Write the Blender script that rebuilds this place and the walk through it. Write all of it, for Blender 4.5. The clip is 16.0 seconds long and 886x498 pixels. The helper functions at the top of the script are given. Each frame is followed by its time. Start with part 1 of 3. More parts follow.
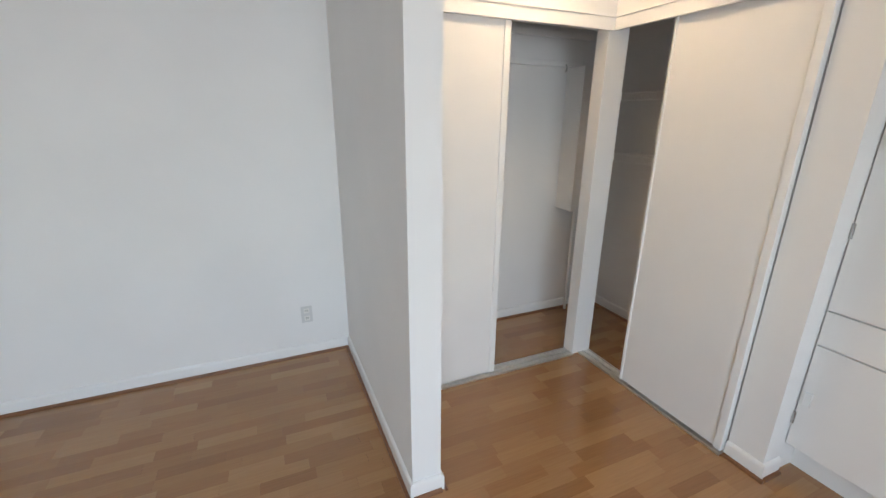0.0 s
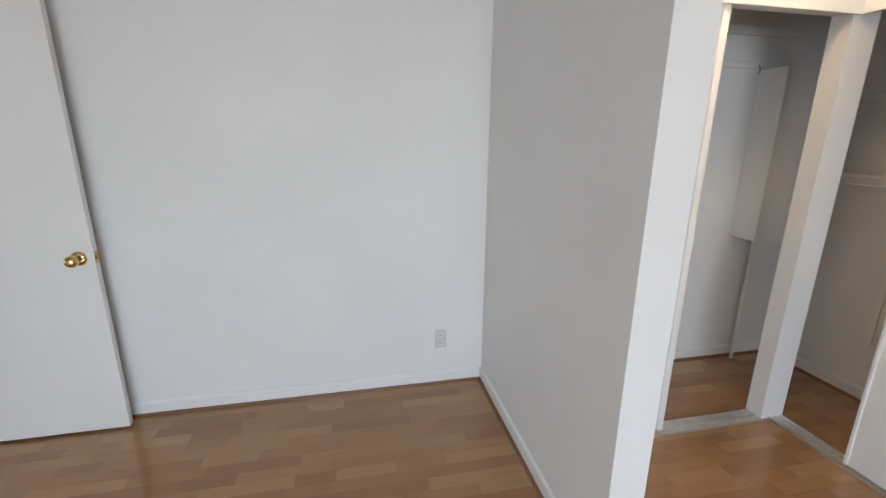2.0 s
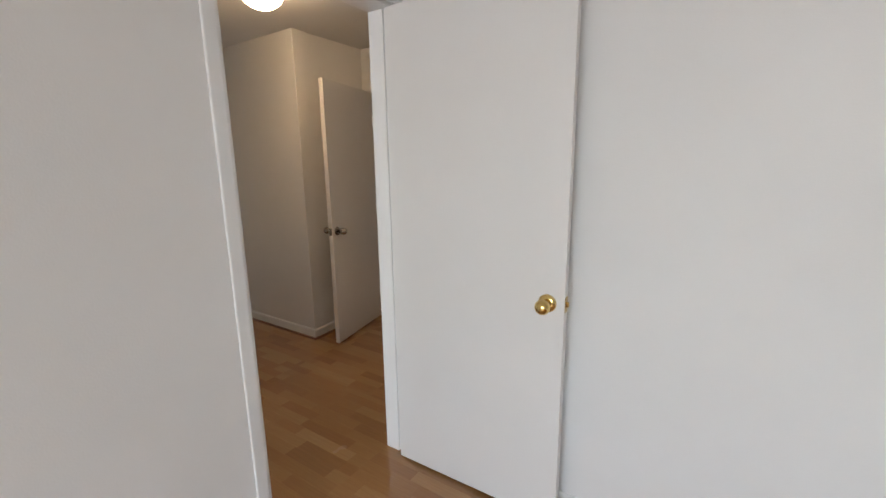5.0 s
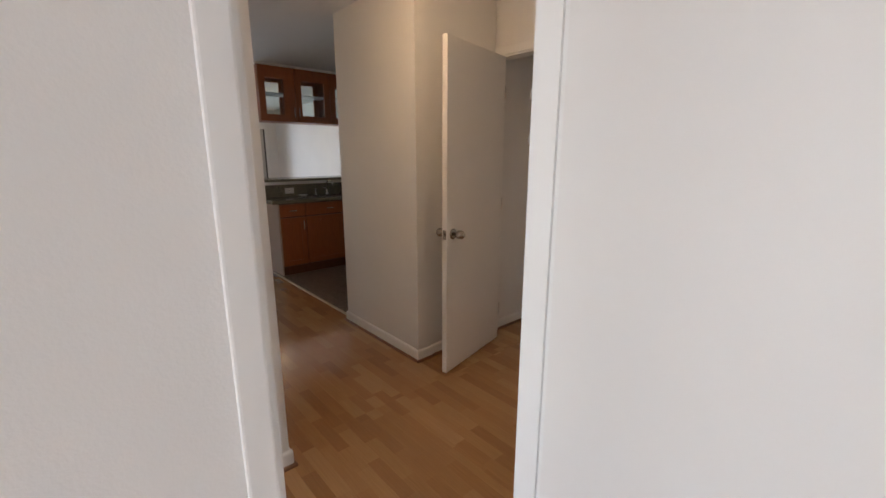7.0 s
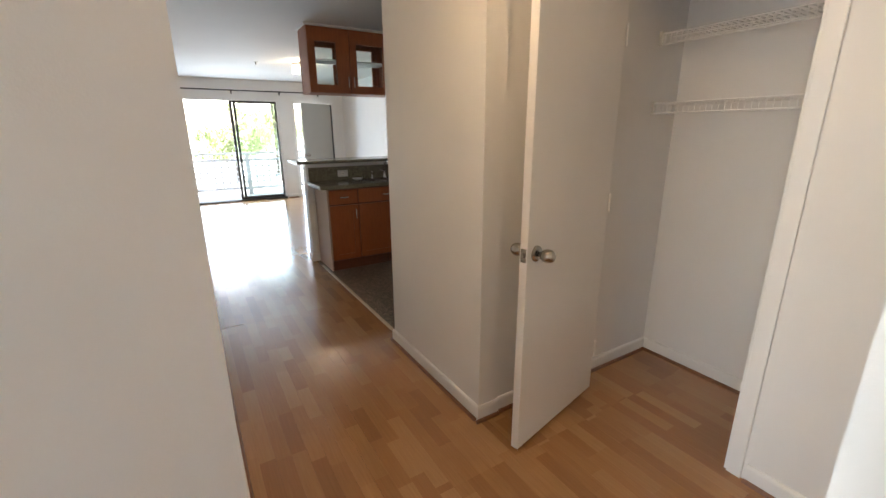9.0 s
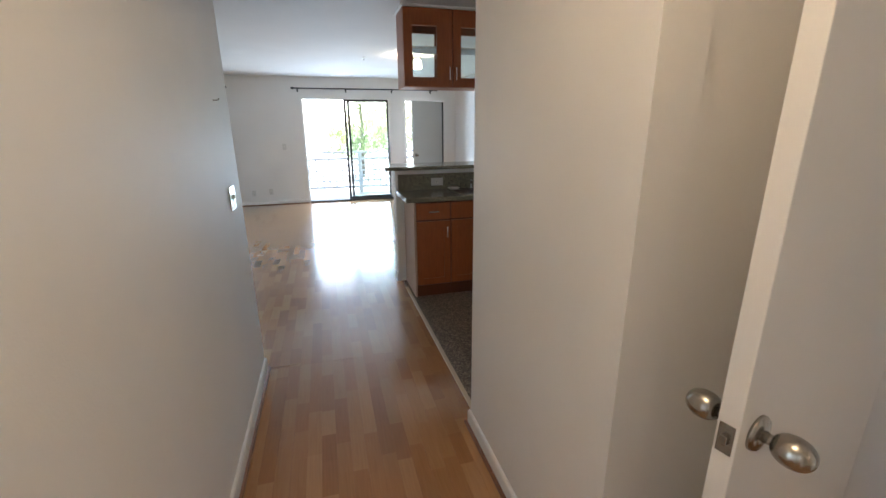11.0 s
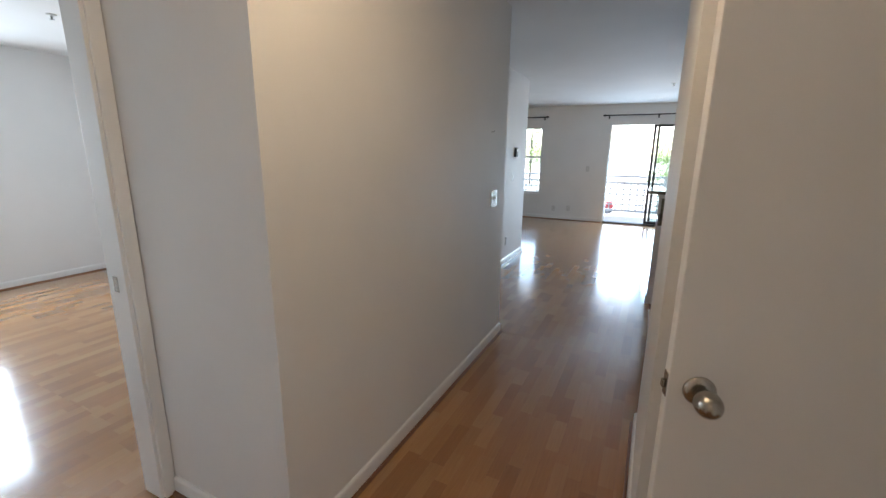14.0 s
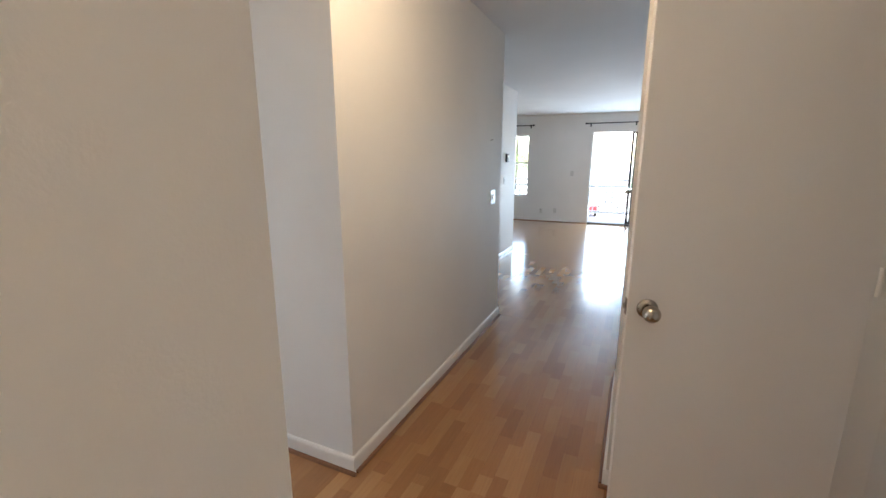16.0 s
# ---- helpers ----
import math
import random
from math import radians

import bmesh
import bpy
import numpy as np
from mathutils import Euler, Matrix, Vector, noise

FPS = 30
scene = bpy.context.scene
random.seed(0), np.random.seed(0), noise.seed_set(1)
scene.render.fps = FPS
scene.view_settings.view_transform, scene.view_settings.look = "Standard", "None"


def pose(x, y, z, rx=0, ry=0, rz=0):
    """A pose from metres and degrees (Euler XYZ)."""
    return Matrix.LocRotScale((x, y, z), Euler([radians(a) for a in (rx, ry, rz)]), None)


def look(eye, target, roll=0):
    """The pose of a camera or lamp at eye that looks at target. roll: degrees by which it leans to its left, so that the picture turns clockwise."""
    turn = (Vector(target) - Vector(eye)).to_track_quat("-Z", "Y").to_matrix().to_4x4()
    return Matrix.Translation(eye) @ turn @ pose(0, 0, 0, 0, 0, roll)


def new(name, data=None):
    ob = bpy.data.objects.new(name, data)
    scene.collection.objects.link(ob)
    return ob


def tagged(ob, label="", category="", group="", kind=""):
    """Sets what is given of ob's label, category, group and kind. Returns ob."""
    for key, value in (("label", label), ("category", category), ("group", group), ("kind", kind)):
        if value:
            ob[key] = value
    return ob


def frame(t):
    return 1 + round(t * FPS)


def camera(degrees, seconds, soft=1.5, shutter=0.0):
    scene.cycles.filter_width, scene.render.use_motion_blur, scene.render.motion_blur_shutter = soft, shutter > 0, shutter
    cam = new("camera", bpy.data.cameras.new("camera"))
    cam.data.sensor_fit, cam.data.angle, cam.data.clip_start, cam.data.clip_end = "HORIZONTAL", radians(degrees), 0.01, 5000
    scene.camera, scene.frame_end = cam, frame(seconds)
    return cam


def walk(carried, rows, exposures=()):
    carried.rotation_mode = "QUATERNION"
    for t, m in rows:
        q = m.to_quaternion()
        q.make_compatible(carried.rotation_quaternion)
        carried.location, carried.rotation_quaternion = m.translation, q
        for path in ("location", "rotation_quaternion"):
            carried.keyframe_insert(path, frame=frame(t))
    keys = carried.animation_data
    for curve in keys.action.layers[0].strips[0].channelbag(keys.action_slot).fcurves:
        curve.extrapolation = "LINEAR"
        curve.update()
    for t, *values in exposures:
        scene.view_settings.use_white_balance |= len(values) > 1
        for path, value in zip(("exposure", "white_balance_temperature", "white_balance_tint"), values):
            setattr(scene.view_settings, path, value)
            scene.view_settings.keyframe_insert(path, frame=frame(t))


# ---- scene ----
cam = camera(93.7, 16.0)
PATH = [
    (0, (0.71, 1.327, 1.54), (1.47, 3.075, 0.932), 0.4),
    (0.5, (0.671, 1.351, 1.544), (1.392, 3.117, 0.943), 0.3),
    (1, (0.587, 1.455, 1.506), (1.243, 3.255, 0.931), 0.3),
    (1.5, (0.495, 1.586, 1.471), (1.049, 3.433, 0.939), 0.3),
    (2, (0.414, 1.697, 1.461), (0.812, 3.59, 0.953), 0.4),
    (2.5, (0.356, 1.75, 1.439), (0.529, 3.69, 0.982), -0.1),
    (3, (0.207, 1.868, 1.427), (0.135, 3.822, 1.005), -0.3),
    (3.5, (0.03, 1.984, 1.433), (-0.294, 3.914, 1.023), -0.2),
    (4, (-0.104, 2.131, 1.426), (-0.706, 3.996, 1.03), -0.1),
    (4.5, (-0.223, 2.253, 1.43), (-1.061, 4.026, 1.035), -0.1),
    (5, (-0.377, 2.445, 1.412), (-1.456, 4.081, 1.016), -0.8),
    (5.2, (-0.462, 2.483, 1.417), (-1.603, 4.078, 1.023), -0.6),
    (7.3, (-1.095, 3.041, 1.387), (-2.594, 4.284, 0.932), -0.0),
    (7.5, (-1.17, 3.086, 1.401), (-2.694, 4.295, 0.935), -0.1),
    (8, (-1.32, 3.236, 1.384), (-2.9, 4.357, 0.888), -0.4),
    (8.2, (-1.38, 3.295, 1.382), (-2.973, 4.394, 0.879), -0.2),
    (10.3, (-2.18, 3.832, 1.416), (-3.94, 4.59, 0.846), -0.8),
    (10.5, (-2.258, 3.877, 1.41), (-4.043, 4.583, 0.849), -0.5),
    (11, (-2.392, 3.985, 1.428), (-4.243, 4.5, 0.873), -0.5),
    (11.5, (-2.494, 4.066, 1.413), (-4.406, 4.313, 0.882), 0.1),
    (12, (-2.459, 4.164, 1.409), (-4.39, 4.056, 0.899), 0.0),
    (12.5, (-2.322, 4.268, 1.409), (-4.216, 3.856, 0.916), 0.2),
    (13, (-2.173, 4.387, 1.417), (-4.005, 3.742, 0.943), -0.1),
    (13.5, (-2.021, 4.48, 1.419), (-3.795, 3.679, 0.959), 0.2),
    (14, (-1.844, 4.524, 1.421), (-3.589, 3.657, 0.97), 0.6),
    (14.5, (-1.694, 4.507, 1.428), (-3.433, 3.623, 0.989), 0.5),
    (15, (-1.575, 4.494, 1.416), (-3.323, 3.622, 0.984), 0.7),
    (15.5, (-1.466, 4.544, 1.415), (-3.227, 3.695, 0.993), 0.2),
    (16, (-1.35, 4.595, 1.402), (-3.128, 3.778, 0.986), -0.0),
]
EXPOSURES = [
    (0.0, 2.17, 6850, 12), (1.5, 2.15, 6800, 13), (3.0, 2.45, 7250, 15), (5.0, 2.32, 7350, 16), (7.3, 2.72, 7400, 20), (8.2, 3.15, 7300, 17), (10.3, 3.25, 6850, 12), (11.5, 3.23, 6250, 11), (12.5, 3.17, 6150, 9),
    (13.5, 2.93, 6150, 11), (14.5, 2.72, 6550, 12), (15.0, 2.85, 6550, 12), (15.5, 3.08, 6500, 12), (16.0, 3.26, 6450, 12),
]
walk(cam, [(t, look(eye, target, roll)) for t, eye, target, roll in PATH], EXPOSURES)

# ---- light ----
world = bpy.data.worlds.new("sky")
scene.world = world
world.use_nodes = True
wn = world.node_tree.nodes
sky = wn.new("ShaderNodeTexSky")
sky.sky_type, sky.sun_disc = "NISHITA", False
sky.sun_elevation, sky.sun_rotation = radians(60), radians(284)
wn["Background"].inputs["Strength"].default_value = 0.15
world.node_tree.links.new(sky.outputs["Color"], wn["Background"].inputs["Color"])

sun = new("sun", bpy.data.lights.new("sun", "SUN"))
sun.data.energy, sun.data.angle, sun.data.color = 5.0, radians(0.5), (1.0, 0.97, 0.93)
sun.matrix_world = look((0, 0, 30), (10, -2.5, 12.5))


def window_lamp(name, eye, target, width, height, watts, colour, spread=180):
    """The sky's light in the opening of a window."""
    lamp = new(name, bpy.data.lights.new(name, "AREA"))
    lamp.data.shape, lamp.data.size, lamp.data.size_y = "RECTANGLE", width, height
    lamp.data.spread = radians(spread)
    lamp.data.energy, lamp.data.color = watts, colour
    lamp.matrix_world = look(eye, target)
    return lamp


window_lamp("bedroom_window_light", (0.2, -1.26, 1.42), (0.2, 3, -1.2), 2.5, 1.2, 18.5, (0.69, 0.84, 1.0), 145)
window_lamp("second_window_light", (-2.75, -1.31, 1.45), (-2.75, 3, 1.0), 1.2, 1.2, 11, (0.72, 0.87, 1.0))
window_lamp("balcony_sky_light", (-11.395, 4.5, 0.76), (-8.0, 4.5, 0.70), 1.62, 1.3, 12.5, (0.55, 0.77, 1.0))


# ---- materials ----
def shader(name, rough=0.5, metal=0.0, spec=0.5):
    m = bpy.data.materials.new(name)
    m.use_nodes = True
    b = m.node_tree.nodes["Principled BSDF"]
    b.inputs["Roughness"].default_value = rough
    b.inputs["Metallic"].default_value = metal
    b.inputs["Specular IOR Level"].default_value = spec
    return m, b


def noise_node(m, scale, detail=3.0, stretch=(1, 1, 1)):
    n, l = m.node_tree.nodes, m.node_tree.links
    mp, no = n.new("ShaderNodeMapping"), n.new("ShaderNodeTexNoise")
    geo = n.new("ShaderNodeNewGeometry")
    mp.inputs["Scale"].default_value = stretch
    no.inputs["Scale"].default_value, no.inputs["Detail"].default_value = scale, detail
    l.new(geo.outputs["Position"], mp.inputs["Vector"])
    l.new(mp.outputs["Vector"], no.inputs["Vector"])
    return no


def ramp(m, source, stops):
    r = m.node_tree.nodes.new("ShaderNodeValToRGB")
    el = r.color_ramp.elements
    while len(el) < len(stops):
        el.new(0.5)
    for e, (p, c) in zip(el, stops):
        e.position, e.color = p, (*c, 1)
    m.node_tree.links.new(source, r.inputs["Fac"])
    return r


def bump(m, b, source, strength, distance=0.002):
    k = m.node_tree.nodes.new("ShaderNodeBump")
    k.inputs["Strength"].default_value, k.inputs["Distance"].default_value = strength, distance
    m.node_tree.links.new(source, k.inputs["Height"])
    m.node_tree.links.new(k.outputs["Normal"], b.inputs["Normal"])


def paint(name, colour, rough=0.55, relief=0.15, grain=180.0, vary=0.04, spec=0.4):
    """Rolled or brushed paint: faint blotches, fine roller relief."""
    m, b = shader(name, rough, 0, spec)
    big = noise_node(m, 1.7, 4)
    lo = tuple(c * (1 - vary) for c in colour)
    r = ramp(m, big.outputs["Fac"], [(0.35, lo), (0.65, colour)])
    m.node_tree.links.new(r.outputs["Color"], b.inputs["Base Color"])
    bump(m, b, noise_node(m, grain, 2).outputs["Fac"], relief)
    return m


def metal(name, colour, rough=0.28):
    m, b = shader(name, rough, 1.0)
    r = ramp(m, noise_node(m, 60, 3).outputs["Fac"], [(0.3, tuple(c * 0.85 for c in colour)), (0.7, colour)])
    m.node_tree.links.new(r.outputs["Color"], b.inputs["Base Color"])
    return m


def laminate(name, island):
    """Three-strip beech laminate: each block has its own tone, fine grain along x."""
    m, b = shader(name, 0.3, 0, 0.25)
    n, l = m.node_tree.nodes, m.node_tree.links
    if island:
        rnd = n.new("ShaderNodeNewGeometry").outputs["Random Per Island"]
    else:
        rnd = n.new("ShaderNodeObjectInfo").outputs["Random"]
    tone = ramp(m, rnd, [(0.0, (0.30, 0.143, 0.054)), (0.35, (0.355, 0.174, 0.067)), (0.7, (0.385, 0.196, 0.079)), (1.0, (0.435, 0.232, 0.098))])
    grain = noise_node(m, 9, 5, (0.7, 14, 1))
    mix = n.new("ShaderNodeMix")
    mix.data_type, mix.blend_type = "RGBA", "MULTIPLY"
    mix.inputs[0].default_value = 0.55
    shade = ramp(m, grain.outputs["Fac"], [(0.3, (0.78, 0.74, 0.7)), (0.7, (1, 1, 1))])
    l.new(tone.outputs["Color"], mix.inputs[6])
    l.new(shade.outputs["Color"], mix.inputs[7])
    l.new(mix.outputs[2], b.inputs["Base Color"])
    wear = noise_node(m, 2.3, 4)
    rr = n.new("ShaderNodeMapRange")
    rr.inputs["To Min"].default_value, rr.inputs["To Max"].default_value = 0.2, 0.3
    b.inputs["Coat Weight"].default_value, b.inputs["Coat Roughness"].default_value = 0.9, 0.1
    l.new(wear.outputs["Fac"], rr.inputs["Value"])
    l.new(rr.outputs["Result"], b.inputs["Roughness"])
    return m


def cherry(name, colour):
    m, b = shader(name, 0.35, 0, 0.5)
    g = noise_node(m, 10, 5, (8, 8, 0.8))
    r = ramp(m, g.outputs["Fac"], [(0.25, tuple(c * 0.82 for c in colour)), (0.6, colour), (0.85, tuple(min(1, c * 1.1) for c in colour))])
    m.node_tree.links.new(r.outputs["Color"], b.inputs["Base Color"])
    bump(m, b, g.outputs["Fac"], 0.05, 0.001)
    return m


def speckle(name, dark, mid, light, scale, rough):
    m, b = shader(name, rough, 0, 0.5)
    v = m.node_tree.nodes.new("ShaderNodeTexVoronoi")
    geo = m.node_tree.nodes.new("ShaderNodeNewGeometry")
    m.node_tree.links.new(geo.outputs["Position"], v.inputs["Vector"])
    v.inputs["Scale"].default_value = scale
    bw = m.node_tree.nodes.new("ShaderNodeRGBToBW")
    m.node_tree.links.new(v.outputs["Color"], bw.inputs["Color"])
    r = ramp(m, bw.outputs["Val"], [(0.2, dark), (0.55, mid), (0.9, light)])
    m.node_tree.links.new(r.outputs["Color"], b.inputs["Base Color"])
    bump(m, b, noise_node(m, 80, 3).outputs["Fac"], 0.05)
    return m


def glass(name, rough=0.0, colour=(0.95, 0.98, 0.97)):
    m = bpy.data.materials.new(name)
    m.use_nodes = True
    n, l = m.node_tree.nodes, m.node_tree.links
    n.remove(n["Principled BSDF"])
    tr, gl, mx, fr = (n.new("ShaderNode" + k) for k in ("BsdfTransparent", "BsdfGlossy", "MixShader", "Fresnel"))
    tr.inputs["Color"].default_value = (*colour, 1)
    gl.inputs["Roughness"].default_value = rough
    fr.inputs["IOR"].default_value = 1.45
    l.new(fr.outputs["Fac"], mx.inputs["Fac"])
    l.new(tr.outputs["BSDF"], mx.inputs[1])
    l.new(gl.outputs["BSDF"], mx.inputs[2])
    l.new(mx.outputs["Shader"], n["Material Output"].inputs["Surface"])
    return m


def glow(name, colour, strength):
    m, b = shader(name, 0.3)
    b.inputs["Base Color"].default_value = (0.85, 0.8, 0.7, 1)
    b.inputs["Emission Color"].default_value = (*colour, 1)
    b.inputs["Emission Strength"].default_value = strength
    return m


WALL = paint("wall_paint", (0.80, 0.785, 0.765), 0.6, 0.18)
CEIL = paint("ceiling_paint", (0.76, 0.75, 0.73), 0.75, 0.6, 70)
TRIM = paint("trim_paint", (0.82, 0.81, 0.79), 0.35, 0.05, 40)
DOORP = paint("door_paint", (0.80, 0.78, 0.755), 0.42, 0.08, 90)
# grey puts the backlit balcony leaf's shade into its colour
DOORG = paint("backlit_door_grey", (0.50, 0.50, 0.48), 0.45, 0.08, 90)
HINGESHADE = paint("hinge_shade_grey", (0.09, 0.09, 0.09), 0.6, 0.05, 60)
PLATE = paint("grey_white_plate", (0.63, 0.62, 0.60), 0.35, 0.0, 50)
PLASTIC = paint("white_plastic", (0.76, 0.74, 0.69), 0.3, 0.0, 50)
SLOT = paint("socket_slot", (0.05, 0.05, 0.05), 0.5, 0.0)
WOOD = laminate("beech_laminate_block", False)
WOODJ = laminate("beech_laminate_blocks", True)
SHOE = cherry("shoe_wood", (0.21, 0.088, 0.038))
CHERRY = cherry("cherry_wood", (0.355, 0.098, 0.027))
CHERRYD = cherry("dark_cherry_and_gap_shade", (0.13, 0.036, 0.014))
GRANITE = speckle("green_grey_granite", (0.09, 0.08, 0.055), (0.19, 0.17, 0.12), (0.31, 0.28, 0.205), 160, 0.16)
VINYL = speckle("dark_speckled_vinyl", (0.07, 0.048, 0.032), (0.155, 0.112, 0.078), (0.31, 0.25, 0.19), 120, 0.45)
BRASS = metal("polished_brass", (0.78, 0.56, 0.22), 0.16)
NICKEL = metal("satin_nickel", (0.42, 0.39, 0.35), 0.26)
STEEL = metal("brushed_steel", (0.62, 0.61, 0.59), 0.25)
CHROME = metal("bright_steel", (0.86, 0.85, 0.83), 0.22)
ALU = metal("aluminium_track", (0.84, 0.83, 0.80), 0.45)
BLACK = paint("black_metal", (0.02, 0.02, 0.021), 0.4, 0.05, 60)
GLASS = glass("window_glass")
GLOBE = glow("warm_globe", (1.0, 0.75, 0.47), 6.7)
GLOBEADDED = glow("added_dim_globe", (1.0, 0.79, 0.54), 2.6)
GLOBEDRESS = glow("dressing_corner_globe", (1.0, 0.76, 0.48), 8.0)
SHADE = glow("warm_shade", (1.0, 0.84, 0.6), 5.0)
RAILP = paint("railing_paint", (0.55, 0.57, 0.60), 0.5, 0.1, 60)
DECK = paint("balcony_concrete", (0.56, 0.55, 0.53), 0.8, 0.5, 60, 0.12)
ASPHALT = paint("pale_concrete_paving", (0.34, 0.33, 0.31), 0.9, 0.8, 40, 0.3)
REDCAR = paint("red_car_paint", (0.26, 0.018, 0.018), 0.25, 0.0)
LEAF = paint("leaf_green", (0.12, 0.18, 0.06), 0.6, 0.0, 10, 0.5)
ln, lt = LEAF.node_tree.nodes, LEAF.node_tree
out = [n for n in ln if n.type == "OUTPUT_MATERIAL"][0]
thin, both = ln.new("ShaderNodeBsdfTranslucent"), ln.new("ShaderNodeMixShader")
thin.inputs["Color"].default_value = (0.30, 0.38, 0.18, 1)
lt.links.new(out.inputs["Surface"].links[0].from_socket, both.inputs[1])
lt.links.new(thin.outputs["BSDF"], both.inputs[2])
lt.links.new(both.outputs["Shader"], out.inputs["Surface"])
BARK = paint("bark", (0.20, 0.16, 0.12), 0.9, 0.8, 30, 0.4)
TYRE = paint("tyre_rubber", (0.03, 0.03, 0.03), 0.8, 0.1)


# ---- mesh helpers ----
def add_box(bm, x0, x1, y0, y1, z0, z1):
    v = [bm.verts.new((x, y, z)) for x in (x0, x1) for y in (y0, y1) for z in (z0, z1)]
    for f in ((0, 1, 3, 2), (4, 6, 7, 5), (0, 4, 5, 1), (2, 3, 7, 6), (0, 2, 6, 4), (1, 5, 7, 3)):
        bm.faces.new([v[i] for i in f])
    return bm


def boxes(*dims, soft=0.0):
    bm = bmesh.new()
    for d in dims:
        add_box(bm, *d)
    if soft:
        bmesh.ops.bevel(bm, geom=list(bm.edges), offset=soft, segments=2, affect="EDGES", profile=0.6)
    return bm


def part(name, bm, material, parent=None, label=""):
    """Links a bmesh as one mesh object under a thing or a part."""
    me = bpy.data.meshes.new(name)
    bmesh.ops.recalc_face_normals(bm, faces=list(bm.faces))
    bm.to_mesh(me)
    bm.free()
    me.materials.append(material)
    ob = new(name, me)
    if parent:
        ob.parent = parent
    return tagged(ob, label)


def smooth(ob):
    for p in ob.data.polygons:
        p.use_smooth = True
    return ob


def thing(name, label, category, m=None, group="", kind=""):
    ob = new(name)
    if m:
        ob.matrix_basis = m
    return tagged(ob, label, category, group, kind)


def structure(name, bm, material, label, category):
    return tagged(part(name, bm, material), label, category, kind="structure")


def lathe(profile, steps=28, axis="z"):
    """A turned shape from (radius, height) pairs."""
    bm = bmesh.new()
    rings = []
    for r, h in profile:
        ring = []
        for i in range(steps):
            a = 2 * math.pi * i / steps
            p = (r * math.cos(a), r * math.sin(a), h)
            if axis == "x":
                p = (p[2], p[0], p[1])
            if axis == "y":
                p = (p[0], p[2], p[1])
            ring.append(bm.verts.new(p))
        rings.append(ring)
    for a, b in zip(rings, rings[1:]):
        for i in range(steps):
            bm.faces.new((a[i], a[(i + 1) % steps], b[(i + 1) % steps], b[i]))
    for ring in (rings[0], rings[-1]):
        bm.faces.new(ring)
    return bm


def tube(points, radius, steps=8):
    """A round bar along a line of points."""
    bm = bmesh.new()
    rings = []
    pts = [Vector(p) for p in points]
    for i, p in enumerate(pts):
        d = (pts[min(i + 1, len(pts) - 1)] - pts[max(i - 1, 0)]).normalized()
        side = d.orthogonal() if i == 0 else (side - d * side.dot(d))
        side = side.normalized()
        up = d.cross(side)
        rings.append([bm.verts.new(p + radius * (math.cos(2 * math.pi * k / steps) * side + math.sin(2 * math.pi * k / steps) * up)) for k in range(steps)])
    for a, b in zip(rings, rings[1:]):
        for k in range(steps):
            bm.faces.new((a[k], a[(k + 1) % steps], b[(k + 1) % steps], b[k]))
    bm.faces.new(rings[0])
    bm.faces.new(rings[-1])
    return bm


def strip(p, q, n, profile, ext=(0.0, 0.0)):
    """A moulding from p to q on the floor; profile in (out from the wall along n, height)."""
    p, q, n = Vector((*p, 0)), Vector((*q, 0)), Vector((*n, 0))
    d = (q - p).normalized()
    p, q = p - d * ext[0], q + d * ext[1]
    bm = bmesh.new()
    a = [bm.verts.new(p + n * o + Vector((0, 0, h))) for o, h in profile]
    b = [bm.verts.new(q + n * o + Vector((0, 0, h))) for o, h in profile]
    k = len(profile)
    for i in range(k):
        bm.faces.new((a[i], a[(i + 1) % k], b[(i + 1) % k], b[i]))
    bm.faces.new(a)
    bm.faces.new(b)
    return bm


# ---- the rooms ----
H = 2.405


def wall(name, *dims, label="white painted plaster wall with a faint roller texture"):
    return structure(name, boxes(*dims), WALL, label, "wall")


# first bedroom
wall("wall_bedroom_north", (-1.675, 1.14, 3.95, 4.167, 0, H), (-1.74, -1.675, 4.0, 4.167, 0, H))
wall("wall_bedroom_west", (-1.675, -1.556, -1.3, 3.125, 0, H), (-1.675, -1.556, 3.125, 3.895, 2.06, H), (-1.675, -1.556, 3.895, 3.95, 0, H))
wall("wall_partition", (1.14, 1.268, 2.62, 4.167, 0, H), label="short white partition wall beside the wardrobe corner")
wall("wall_wardrobe_back", (1.268, 3.4, 3.9, 4.05, 0, H))
wall("wall_wardrobe_east", (3.25, 3.4, 2.26, 3.9, 0, H))
wall("wall_wardrobe_header", (1.268, 2.66, 3.255, 3.345, 2.06, H), (2.552, 2.66, 2.26, 3.255, 2.06, H), label="white wall above the sliding wardrobe doors")
wall("wall_wardrobe_post", (2.515, 2.66, 3.256, 3.345, 0, 2.059), label="white square post between two wardrobe openings")
wall("wall_pier", (2.605, 3.25, 2.105, 2.26, 0, H), label="white pier between wardrobe and built-in cabinet")
wall("wall_bedroom_east", (3.4, 3.5, -1.3, 2.26, 0, H))
wall("wall_bedroom_south", (-1.675, -1.1, -1.42, -1.3, 0, H), (1.5, 3.5, -1.42, -1.3, 0, H), (-1.1, 1.5, -1.42, -1.3, 0, 0.8), (-1.1, 1.5, -1.42, -1.3, 2.08, H))
